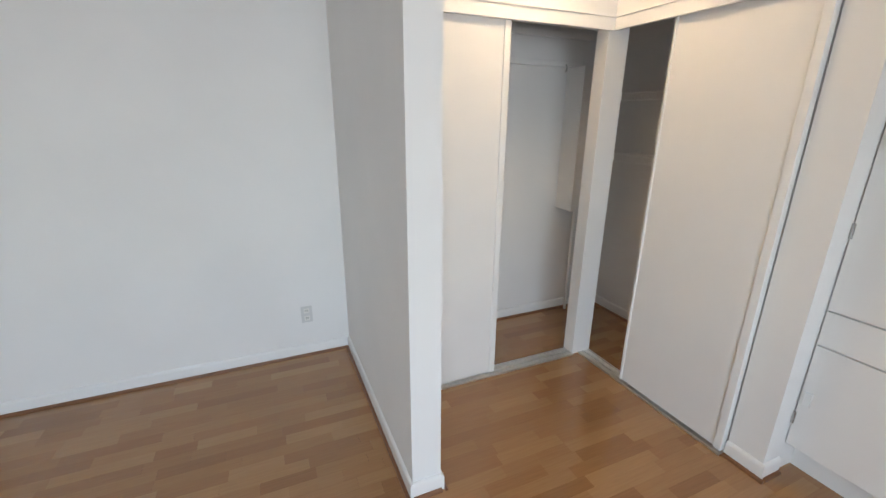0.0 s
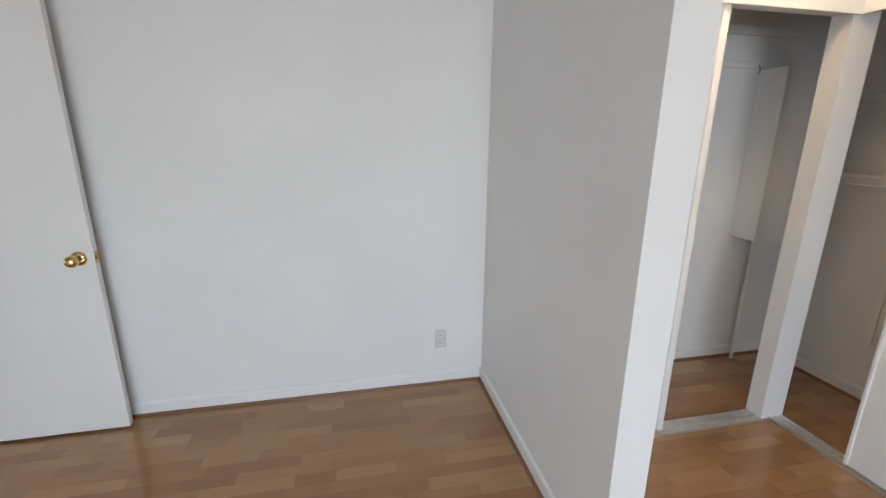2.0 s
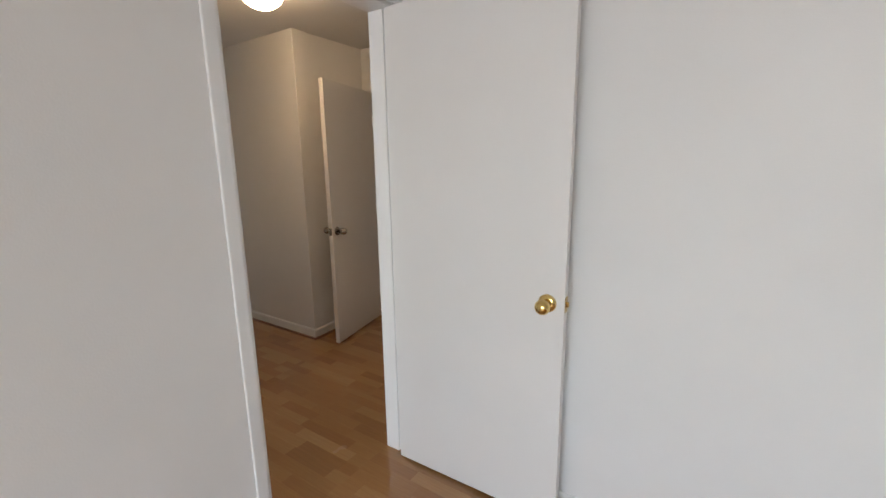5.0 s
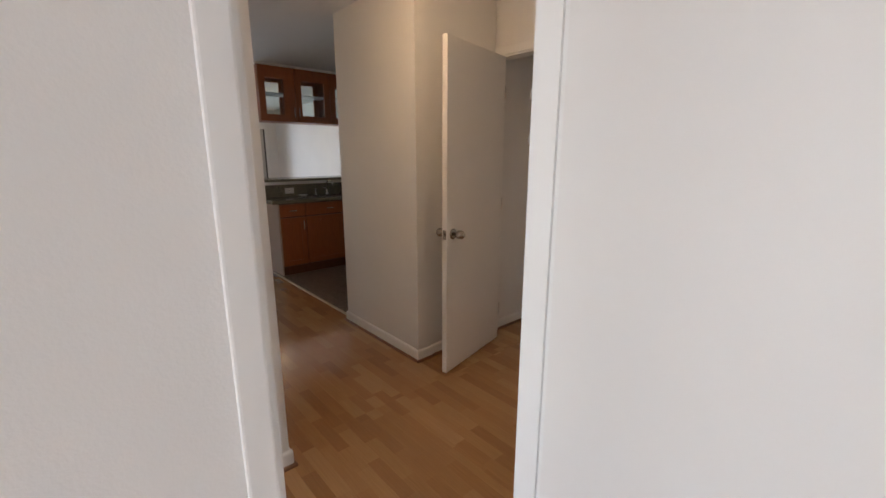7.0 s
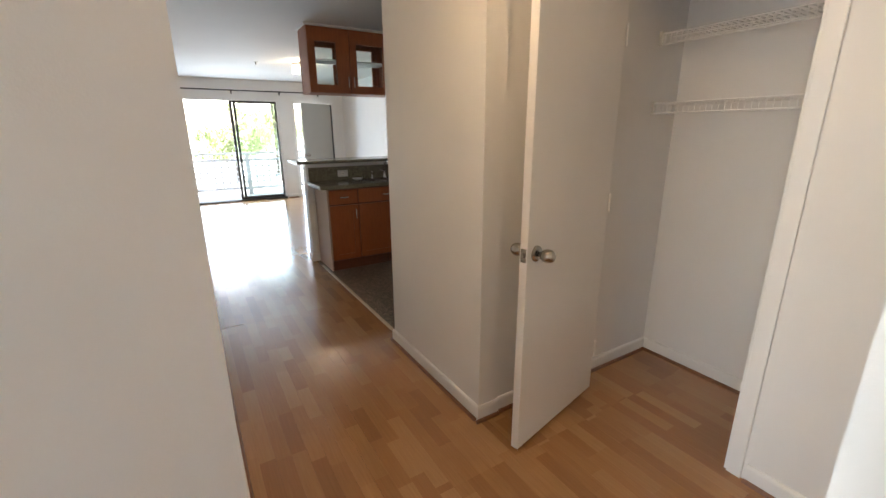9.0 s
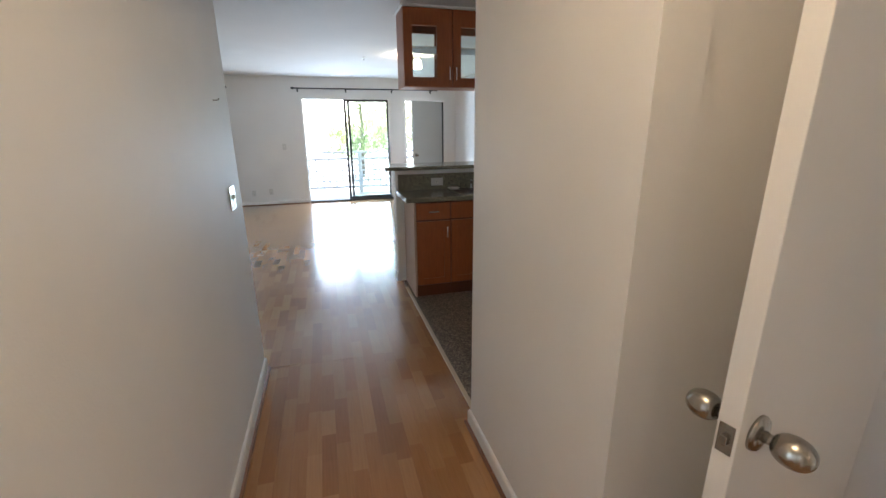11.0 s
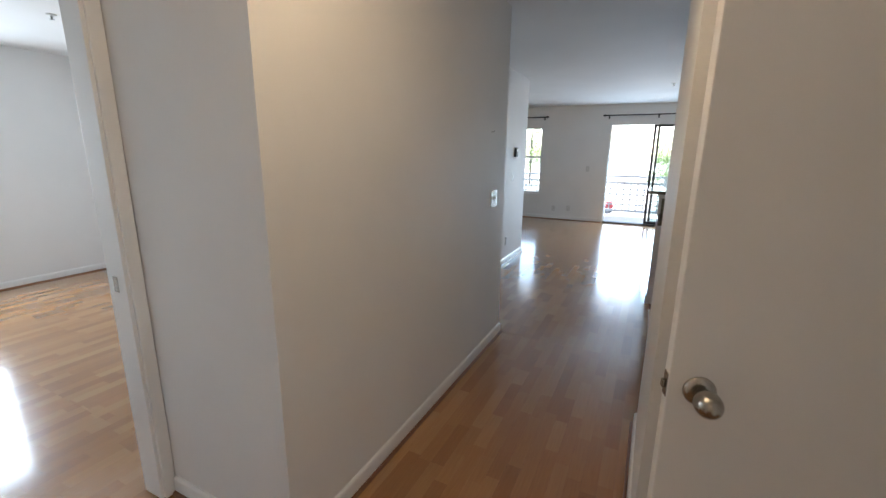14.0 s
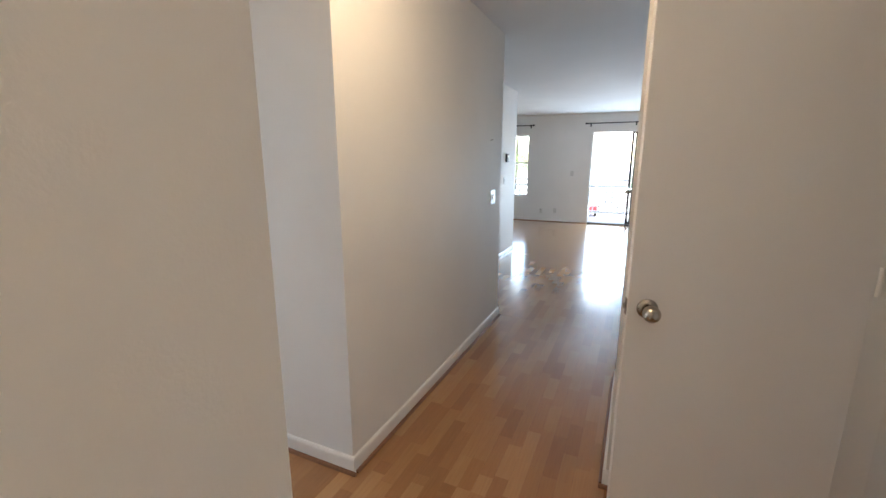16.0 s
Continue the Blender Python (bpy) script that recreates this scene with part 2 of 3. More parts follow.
# hall
wall("wall_hall_east", (-0.2, -0.1, 4.167, 5.3, 0, H))
wall("wall_hall_north", (-2.26, -0.1, 5.3, 5.4, 0, H), (-3.09, -2.26, 5.3, 5.4, 2.06, H))
wall("wall_closet", (-3.2, -2.0, 5.94, 6.04, 0, H), (-2.1, -2.0, 5.4, 5.94, 0, H))
wall("wall_hall_west", (-3.2, -3.09, 4.70, 5.94, 0, H))
wall("wall_corridor_north", (-4.055, -3.08, 4.585, 4.70, 0, H), label="white corridor wall that ends at the kitchen opening")
wall("wall_kitchen_east", (-4.055, -3.945, 4.70, 6.9, 0, H))
wall("wall_corridor_south", (-4.87, -2.685, 3.41, 3.53, 0, H), label="long white corridor wall with a light switch")
wall("wall_second_bedroom_east", (-2.80, -2.685, 2.725, 3.41, 0, H))
wall("wall_hall_south", (-2.685, -2.644, 2.725, 2.84, 0, H), (-2.644, -1.78, 2.725, 2.84, 2.06, H), (-1.78, -1.675, 2.725, 2.84, 0, H))
# second bedroom
wall("wall_second_bedroom_west", (-4.66, -4.54, -1.33, 3.41, 0, H))
wall("wall_second_bedroom_south", (-4.66, -3.39, -1.45, -1.33, 0, H), (-3.39, -2.1, -1.45, -1.33, 0, 0.81), (-3.39, -2.1, -1.45, -1.33, 2.05, H), (-2.1, -1.675, -1.45, -1.33, 0, H))
# living room
wall("wall_living_stub", (-7.75, -4.87, 2.76, 2.88, 0, H), (-4.87, -4.75, 2.76, 3.41, 0, H), label="white living room wall with thermostat and switch")
wall("wall_dining_east", (-7.75, -7.63, 0, 2.76, 0, H))
wall("wall_dining_south", (-11.4, -7.63, -0.1, 0, 0, H))
wall("wall_living_west", (-11.4, -11.25, -0.1, 1.35, 0, H), (-11.4, -11.25, 1.35, 2.27, 0, 0.55), (-11.4, -11.25, 1.35, 2.27, 2.0, H), (-11.4, -11.25, 2.27, 3.65, 0, H),
     (-11.4, -11.25, 3.65, 5.36, 2.03, H), (-11.4, -11.25, 5.36, 5.66, 0, H), (-11.4, -11.25, 5.66, 6.5, 2.0, H), (-11.4, -11.25, 6.5, 6.9, 0, H),
     label="white living room wall with a sliding door and window")
wall("wall_living_north", (-11.4, -3.945, 6.75, 6.9, 0, H))
structure("ceiling", boxes((-11.4, 3.5, -1.45, 7.0, H, H + 0.1)), CEIL, "white lightly textured plaster ceiling", "ceiling")

# floor bed under the laminate
structure("floor_kitchen", boxes((-6.2, -4.05, 4.64, 6.75, -0.05, -0.003)), VINYL, "dark brown speckled vinyl kitchen floor", "floor")

BASE = [(0, 0), (0.013, 0), (0.013, 0.066), (0.011, 0.074), (0.006, 0.08), (0, 0.081)]
QUARTER = [(0.0135, 0), (0.027, 0), (0.026, 0.006), (0.022, 0.012), (0.0135, 0.015)]
RUNS = [
    ((-1.556, 3.95), (1.14, 3.95), (0, -1), 0, 0), ((1.14, 3.95), (1.14, 2.62), (-1, 0), 0, 0.013), ((1.14, 2.62), (1.268, 2.62), (0, -1), 0.0, 0.0),
    ((1.268, 2.62), (1.268, 3.25), (1, 0), 0.013, 0), ((-1.556, -1.3), (-1.556, 3.088), (1, 0), 0, 0),
    ((1.268, 3.9), (3.25, 3.9), (0, -1), 0, 0), ((3.25, 3.9), (3.25, 2.26), (-1, 0), 0, 0),
    ((2.605, 2.26), (2.605, 2.105), (-1, 0), 0, 0.013), ((2.605, 2.105), (2.72, 2.105), (0, -1), 0, 0),
    ((-1.74, 4.167), (-0.2, 4.167), (0, 1), 0.013, 0), ((-1.74, 4.167), (-1.74, 4.0), (-1, 0), 0, 0), ((-2.2, 5.3), (-0.2, 5.3), (0, -1), 0, 0),
    ((-3.09, 5.3), (-3.09, 4.70), (1, 0), 0, 0), ((-3.08, 4.70), (-3.08, 4.585), (1, 0), 0, 0.013), ((-3.08, 4.585), (-4.055, 4.585), (0, -1), 0, 0.013), ((-4.055, 4.585), (-4.055, 4.70), (-1, 0), 0, 0),
    ((-3.09, 5.4), (-3.09, 5.94), (1, 0), 0, 0), ((-3.09, 5.94), (-2.1, 5.94), (0, -1), 0, 0),
    ((-2.685, 2.856), (-2.685, 3.53), (1, 0), 0, 0.013), ((-2.685, 3.53), (-4.87, 3.53), (0, 1), 0, 0.013), ((-4.87, 3.53), (-4.87, 2.88), (-1, 0), 0, 0),
    ((-4.87, 2.88), (-7.75, 2.88), (0, 1), 0, 0.013), ((-7.75, 2.88), (-7.75, 0.0), (-1, 0), 0, 0),
    ((-11.25, 0.0), (-11.25, 3.63), (1, 0), 0, 0), ((-11.25, 5.38), (-11.25, 5.6), (1, 0), 0, 0), ((-11.25, 6.56), (-11.25, 6.75), (1, 0), 0, 0), ((-11.25, 6.75), (-6.3, 6.75), (0, -1), 0, 0),
    ((-4.54, 3.41), (-4.54, -1.33), (1, 0), 0, 0), ((-4.54, -1.33), (-1.675, -1.33), (0, 1), 0, 0),
]
for p, q, n, e0, e1 in RUNS:
    structure("baseboard", strip(p, q, n, BASE, (e0, e1)), TRIM, "white painted baseboard with a rounded top edge", "baseboard")
    structure("trim", strip(p, q, n, QUARTER, (e0 * 2, e1 * 2)), SHOE, "brown quarter-round wood trim along the floor", "trim")


# ---- doors ----
def ball_knob(parent, x, y, z, out, material, label, egg=1.0):
    """Rose, neck and knob standing out along +y (out=1) or -y (out=-1) of a leaf."""
    rose = part("rose", lathe([(0.0335, 0), (0.0335, 0.004), (0.030, 0.009), (0.016, 0.012)], axis="y"), material, parent, label + " rose")
    neck = part("neck", lathe([(0.011, 0.010), (0.0095, 0.022), (0.012, 0.034)], axis="y"), material, parent)
    prof = [(0.012, 0.030)] + [(0.0275 * math.sin(a) ** 0.85, 0.054 - 0.0235 * egg * math.cos(a)) for a in [math.pi * k / 12 for k in range(2, 12)]] + [(0.003, 0.054 + 0.0235 * egg)]
    knob = part("knob", lathe(prof, axis="y"), material, parent, label + " knob")
    for o in (rose, neck, knob):
        smooth(o)
        o.matrix_basis = Matrix.Translation((x, y, z)) @ Matrix.Diagonal((1, out, 1, 1))


def door_leaf(name, width, height, m, material, metal_label, label, hinge_z=(0.25, 1.05, 1.8), egg=1.0, kmat=None):
    """A flush leaf: hinge at x=0, running along +x, faces at y=0 and y=-0.035."""
    d = thing(name, label, "door", m)
    part("leaf", boxes((0.002, width, -0.035, 0, 0.012, height), soft=0.0025), material, d)
    ball_knob(d, width - 0.062, 0, 0.92, 1, kmat, metal_label, egg)
    ball_knob(d, width - 0.062, -0.035, 0.92, -1, kmat, metal_label, egg)
    part("latch_plate", boxes((width, width + 0.002, -0.030, -0.005, 0.892, 0.948)), kmat, d, metal_label + " latch plate")
    part("latch_bolt", boxes((width + 0.002, width + 0.010, -0.023, -0.012, 0.911, 0.929), soft=0.002), kmat, d)
    for z in hinge_z:
        part("hinge", lathe([(0.006, z - 0.045), (0.006, z + 0.045)], 10), TRIM, d).location = (-0.004, 0.004, 0)
    return d


# bedroom door, open against the north wall
door_leaf("bedroom_door", 0.772, 2.03, pose(-1.561, 3.868, 0, 0, 0, 0.6), DOORP, "polished brass", "white flush door standing open, with a brass knob", kmat=BRASS)
# hall closet door, open along the hall's end wall
door_leaf("closet_door", 0.685, 2.035, pose(-2.966, 5.272, 0, 0, 0, -77.0), DOORP, "satin nickel", "white flush closet door standing open, with egg-shaped nickel knobs", egg=1.35, kmat=NICKEL)


def door_frame(name, x0, x1, y0, y1, top, along, casing=()):
    """Lining, stop and casings of an opening; along: the axis across the opening."""
    d = thing(name, "white painted wooden door frame", "door frame", kind="structure")
    t = 0.018
    if along == "y":
        part("jamb", boxes((x0, x1, y0, y0 + t, 0, top), soft=0.002), TRIM, d)
        part("jamb", boxes((x0, x1, y1 - t, y1, 0, top), soft=0.002), TRIM, d)
        part("head", boxes((x0, x1, y0 + t, y1 - t, top - t, top), soft=0.002), TRIM, d)
        mid = x0 + 0.078
        part("stop", boxes((x0 + 0.001, mid, y0 + t, y0 + t + 0.010, 0, top - t)), TRIM, d)
        part("stop", boxes((x0 + 0.001, mid, y1 - t - 0.010, y1 - t, 0, top - t)), TRIM, d)
        for face, out, w0, w1 in casing:
            a, b = sorted((face, face + out))
            if w0:
                part("casing", boxes((a, b, y0 - w0 + 0.006, y0 + 0.006, 0, top + 0.05), soft=0.004), TRIM, d)
            if w1:
                part("casing", boxes((a, b, y1 - 0.006, y1 + w1 - 0.006, 0, top + 0.05), soft=0.004), TRIM, d)
            part("head_casing", boxes((a, b, y0 + 0.006, y1 - 0.006, top - 0.006, top + 0.05), soft=0.004), TRIM, d)
    else:
        part("jamb", boxes((x0, x0 + t, y0, y1, 0, top), soft=0.002), TRIM, d)
        part("jamb", boxes((x1 - t, x1, y0, y1, 0, top), soft=0.002), TRIM, d)
        part("head", boxes((x0 + t, x1 - t, y0, y1, top - t, top), soft=0.002), TRIM, d)
        for face, out, w0, w1 in casing:
            a, b = sorted((face, face + out))
            if w0:
                part("casing", boxes((x0 - w0 + 0.006, x0 + 0.006, a, b, 0, top + 0.05), soft=0.004), TRIM, d)
            if w1:
                part("casing", boxes((x1 - 0.006, x1 + w1 - 0.006, a, b, 0, top + 0.05), soft=0.004), TRIM, d)
            part("head_casing", boxes((x0 + 0.006, x1 - 0.006, a, b, top - 0.006, top + 0.05), soft=0.004), TRIM, d)
    return d


door_frame("door_frame_1", -1.675, -1.5555, 3.126, 3.894, 2.06, "y", [(-1.556, 0.012, 0.042, 0.036)])
fr2 = door_frame("door_frame_2", -2.643, -1.781, 2.724, 2.841, 2.06, "x", [(2.84, 0.014, 0.046, 0.055)])
part("strike_plate", boxes((-2.625, -2.6235, 2.76, 2.79, 0.90, 0.96)), NICKEL, fr2, "satin nickel strike plate")
door_frame("door_frame_3", -3.088, -2.261, 5.299, 5.401, 2.06, "x", [(5.3, -0.012, 0, 0.055)])


# ---- sockets and switches ----
def socket(m, label, wide=0.07, tall=0.114, kind="outlet", plate=None):
    """A wall plate in the xz plane, standing out along -y."""
    d = thing("wall_" + kind, label, kind, m)
    part("plate", boxes((-wide / 2, wide / 2, -0.005, 0, -tall / 2, tall / 2), soft=0.0018), plate or PLATE, d)
    if kind == "outlet":
        for z in (-0.026, 0.026) if tall > 0.1 else (0.0,):
            part("receptacle", boxes((-0.017, 0.017, -0.008, -0.005, z - 0.016, z + 0.016), soft=0.002), PLASTIC, d)
            for x in (-0.006, 0.006):
                part("slot", boxes((x - 0.002, x + 0.002, -0.0086, -0.008, z - 0.004, z + 0.008)), SLOT, d)
    else:
        n = max(1, round(wide / 0.055) - 1) if wide > 0.08 else 1
        for k in range(n):
            x = (k - (n - 1) / 2) * 0.046
            part("toggle", boxes((x - 0.005, x + 0.005, -0.016, -0.005, -0.004, 0.016), soft=0.0015), PLASTIC, d)
            part("toggle_slot", boxes((x - 0.012, x + 0.012, -0.0062, -0.005, -0.022, 0.022)), PLATE if not plate else BLACK, d)
    return d


socket(pose(0.876, 3.949, 0.296), "white duplex wall outlet above the baseboard")
socket(pose(-4.64, 3.531, 1.11, 0, 0, 180), "brushed metal double light switch plate on the corridor wall", wide=0.115, kind="light_switch", plate=NICKEL)
socket(pose(-11.249, 2.60, 0.24, 0, 0, 90), "white wall outlet low on the living room wall")
socket(pose(-11.249, 2.92, 0.26, 0, 0, 90), "white cable outlet low on the living room wall")
socket(pose(-11.249, 3.26, 1.12, 0, 0, 90), "white light switch beside the sliding door", kind="light_switch")
socket(pose(-7.17, 2.881, 1.124, 0, 0, 180), "white light switch on the living room wall", kind="light_switch")
socket(pose(-7.0, 2.881, 0.30, 0, 0, 180), "white wall outlet near the wall's end")
th = thing("thermostat", "small black wall thermostat", "thermostat", pose(-7.24, 2.881, 1.44, 0, 0, 180))
part("body", boxes((-0.04, 0.04, -0.03, 0, -0.06, 0.06), soft=0.005), BLACK, th)
part("dial", boxes((-0.022, 0.022, -0.034, -0.03, 0.005, 0.04)), PLASTIC, th)


hk = thing("wall_hook", "small dark screw hook in the corridor wall", "hook", pose(-4.55, 3.531, 1.56))
part("screw", tube([(0, -0.001, 0), (0, 0.018, 0), (0.008, 0.026, 0.006)], 0.003, 6), NICKEL, hk)
jt = thing("floor_joint_strip", "short thin wooden strip across a floor joint", "floor strip")
part("strip", boxes((-4.9, -4.891, 3.56, 3.72, 0.0004, 0.002), soft=0.0006), WOODJ, jt)

# ---- wardrobe corner ----
def sliding_panel(name, m, width, height, label):
    """A sliding wardrobe door along +x with thin edge frames."""
    d = thing(name, label, "sliding door", m, group="wardrobe sliding doors")
    part("panel", boxes((0.012, width - 0.034, 0.004, 0.024, 0.022, height)), DOORP, d)
    for x, w in ((0.0, 0.014), (width - 0.036, 0.036)):
        part("edge_frame", boxes((x, x + w, -0.004, 0.032, 0.018, height), soft=0.003), TRIM, d, "white metal edge strip")
    return d


sliding_panel("wardrobe_sliding_door", pose(1.271, 3.266, 0), 0.636, 1.995, "white sliding wardrobe door, half open")
sliding_panel("wardrobe_sliding_door", pose(1.28, 3.304, 0), 0.60, 1.995, "white rear sliding wardrobe door, pushed behind the front one")
sliding_panel("wardrobe_sliding_door", pose(2.578, 2.9, 0, 0, 0, -90), 0.632, 2.02, "wide white sliding wardrobe door beside the pier")
sliding_panel("wardrobe_sliding_door", pose(2.617, 2.88, 0, 0, 0, -90), 0.612, 2.02, "white rear sliding wardrobe door, pushed behind the front one")


def track(name, m, length, label):
    d = thing(name, label, "door track", m)
    part("plate", boxes((0, length, -0.012, 0.085, 0.0005, 0.004)), ALU, d)
    for y in (-0.012, 0.030, 0.072):
        part("rib", boxes((0, length, y, y + 0.006, 0.004, 0.013)), ALU, d)
    return d


track("floor_track", pose(1.269, 3.252, 0), 1.245, "aluminium sliding door floor track with ribs")
track("floor_track", pose(2.574, 3.255, 0, 0, 0, -90), 0.99, "aluminium sliding door floor track with ribs")
structure("trim_wardrobe_fascia", boxes((1.269, 2.55, 3.238, 3.254, 1.985, 2.047), soft=0.003), TRIM, "white fascia board over the wardrobe opening", "trim")
structure("trim_wardrobe_fascia_side", boxes((2.534, 2.55, 2.105, 3.237, 1.985, 2.047), soft=0.003), TRIM, "white fascia board over the wardrobe opening", "trim")
structure("trim_wardrobe_cap", boxes((1.269, 2.55, 3.230, 3.254, 2.047, 2.057), (2.526, 2.55, 2.105, 3.2295, 2.047, 2.057)), TRIM, "thin white moulding above the fascia", "trim")
structure("trim_wardrobe_head", boxes((1.269, 2.512, 3.258, 3.342, 2.0, 2.058)), TRIM, "white head board over the wardrobe opening", "trim")
structure("trim_wardrobe_head_side", boxes((2.553, 2.657, 2.262, 3.254, 2.03, 2.058)), TRIM, "white head board over the wardrobe opening", "trim")

sh = thing("wardrobe_rail", "white wooden wardrobe rails fixed to the back wall", "rail")
part("upper_cleat", boxes((1.269, 3.0, 3.872, 3.899, 2.055, 2.095), soft=0.003), TRIM, sh)
part("lower_cleat", boxes((1.269, 3.0, 3.872, 3.899, 1.875, 1.91), soft=0.003), TRIM, sh)
part("hook", tube([(2.74, 3.872, 1.89), (2.74, 3.858, 1.87), (2.74, 3.862, 1.85), (2.74, 3.872, 1.845)], 0.004, 6), STEEL, sh, "small metal hook")
structure("wall_chase", boxes((2.78, 2.98, 3.72, 3.899, 0.875, 1.87)), WALL, "white boxed-in chase hung above the wardrobe floor", "wall")
pipe = thing("wardrobe_pipe", "thin white pipe rising from the wardrobe floor", "pipe")
part("pipe", tube([(2.93, 3.85, 0.0), (2.93, 3.85, 0.875)], 0.011), TRIM, pipe)


def wire_shelf(m, length, depth, label, lip=0.03):
    """A ventilated shelf: wires across x, front lip at y=-depth."""
    d = thing("wire_shelf", label, "wire shelf", m, group="ventilated closet shelves")
    for y, z in ((-0.005, 0), (-depth / 2, 0), (-depth, 0), (-depth, -lip)):
        part("long_wire", tube([(0, y, z), (length, y, z)], 0.0045, 6), TRIM, d)
    n = int(length / 0.028)
    for i in range(n + 1):
        x = length * i / n
        part("cross_wire", tube([(x, -0.004, 0.003), (x, -depth, 0.003), (x, -depth - 0.002, -lip)], 0.0026, 5), TRIM, d)
    for x in (0.0, length):
        part("end_clip", boxes((x - 0.012, x + 0.012, -depth - 0.008, -depth + 0.014, -lip - 0.008, 0.012), soft=0.003), PLASTIC, d)
    return d


for z in (1.70, 1.285):
    wire_shelf(pose(3.249, 3.70, z, 0, 0, -90), 1.38, 0.16, "white wire shelf inside the wardrobe", 0.045)
for z in (1.87, 1.53):
    wire_shelf(pose(-3.088, 5.939, z), 0.98, 0.22, "white wire shelf inside the hall closet", 0.05)
std = thing("shelf_standard", "white upright shelf support on the wardrobe wall", "shelf support")
part("upright", boxes((3.235, 3.249, 3.30, 3.325, 0.35, 1.95), soft=0.002), TRIM, std)

# ---- built-in cabinet ----
cab = thing("builtin_cabinet", "tall white built-in cabinet with doors and a drawer", "cabinet")
part("body", boxes((2.742, 3.399, 0.905, 2.104, 0.16, H)), DOORP, cab)
part("toe_kick", boxes((2.835, 3.399, 0.905, 2.104, 0.0, 0.16)), TRIM, cab)
for y0, y1 in ((1.506, 2.099), (0.91, 1.502)):
    for k, z0, z1 in (("door", 0.162, 0.654), ("drawer", 0.661, 0.808), ("door", 0.815, H - 0.01)):
        f = part(k, boxes((2.722, 2.742, y0, y1, z0, z1), soft=0.002), DOORP, cab)
        zz = {"drawer": 0.735}.get(k, 0.41 if z0 < 0.5 else 1.47)
        yy = (y0 + y1) / 2 if k == "drawer" else y1 - 0.03
        w, h = (0.05, 0.012) if k == "drawer" else (0.013, 0.032)
        part("pull", boxes((2.712, 2.722, yy - w, yy + w, zz - h, zz + h), soft=0.003), TRIM, f, "small white pull")
for z in (1.14, 0.30):
    part("hinge", boxes((2.716, 2.726, 2.092, 2.104, z - 0.03, z + 0.03), soft=0.002), STEEL, cab, "small metal hinge")

# ---- kitchen ----
ys = (4.684, 4.99, 5.60, 6.17, 6.74)
for i, (a, b) in enumerate(zip(ys, ys[1:])):
    c = thing("base_cabinet", "cherry wood base cabinet with a drawer over a panelled door" if i == 0 else "cherry wood base cabinet unit under the sink counter", "base cabinet", group="kitchen base cabinets")
    # carcass coloured dark to put shade into the gaps between the fronts
    part("carcass", boxes((-6.18, -5.765, a + 0.0005, b - 0.0005, 0.10, 0.845)), CHERRYD, c)
    part("toe_board", boxes((-6.18, -5.755, a + 0.0005, b - 0.0005, 0.0, 0.10)), CHERRYD, c, "dark cherry toe board")
    part("drawer_front", boxes((-5.765, -5.745, a + 0.005, b - 0.005, 0.69, 0.832), soft=0.004), CHERRY, c)
    d = part("door", boxes((-5.765, -5.753, a + 0.005, b - 0.005, 0.11, 0.675), soft=0.002), CHERRY, c)
    w = 0.055
    for zr in (0.11, 0.675 - w):
        part("door_rail", boxes((-5.753, -5.742, a + 0.005, b - 0.005, zr, zr + w), soft=0.0015), CHERRY, d)
    for yr in (a + 0.005, b - 0.005 - w):
        part("door_stile", boxes((-5.753, -5.742, yr, yr + w, 0.11 + w, 0.675 - w), soft=0.0015), CHERRY, d)
    ym = (a + b) / 2
    part("drawer_handle", tube([(-5.745, ym - 0.045, 0.76), (-5.722, ym - 0.04, 0.76), (-5.72, ym, 0.758), (-5.722, ym + 0.04, 0.76), (-5.745, ym + 0.045, 0.76)], 0.006), CHROME, c, "brushed steel bar handle")
    yh = b - 0.035
    part("door_handle", tube([(-5.744, yh, 0.53), (-5.722, yh, 0.535), (-5.72, yh, 0.58), (-5.722, yh, 0.625), (-5.742, yh, 0.63)], 0.006), CHROME, d, "brushed steel bar handle")
side = thing("cabinet_end_panel", "pale laminated end panel of the base cabinets", "end panel")
part("panel", boxes((-6.19, -5.747, 4.668, 4.684, 0.0, 0.845)), paint("pale_laminate", (0.50, 0.36, 0.27), 0.4, 0.02), side)

top = thing("kitchen_worktop", "dark green-grey granite worktop with an inset sink", "worktop")
part("slab", boxes((-6.19, -5.715, 4.60, 5.08, 0.847, 0.885), (-6.19, -6.06, 5.08, 5.71, 0.847, 0.885), (-5.80, -5.715, 5.08, 5.71, 0.847, 0.885), (-6.19, -5.715, 5.71, 6.745, 0.847, 0.885)), GRANITE, top)
part("backsplash", boxes((-6.198, -6.180, 4.62, 6.745, 0.885, 1.03)), GRANITE, top)
structure("wall_pony", boxes((-6.32, -6.199, 4.595, 6.75, 0, 1.045)), WALL, "low white wall behind the kitchen counter", "wall")
structure("trim_pony", boxes((-6.33, -6.185, 4.585, 6.75, 1.046, 1.068), soft=0.003), TRIM, "white trim under the bar top", "trim")
structure("baseboard_pony", strip((-6.198, 4.595), (-6.32, 4.595), (0, -1), BASE), TRIM, "white baseboard round the low wall's end", "baseboard")
bar = thing("bar_top", "dark granite breakfast bar top on the low wall", "bar top")
part("slab", boxes((-6.60, -6.15, 4.50, 6.745, 1.069, 1.10), soft=0.006), GRANITE, bar)
sink = thing("kitchen_sink", "stainless steel inset kitchen sink", "sink")
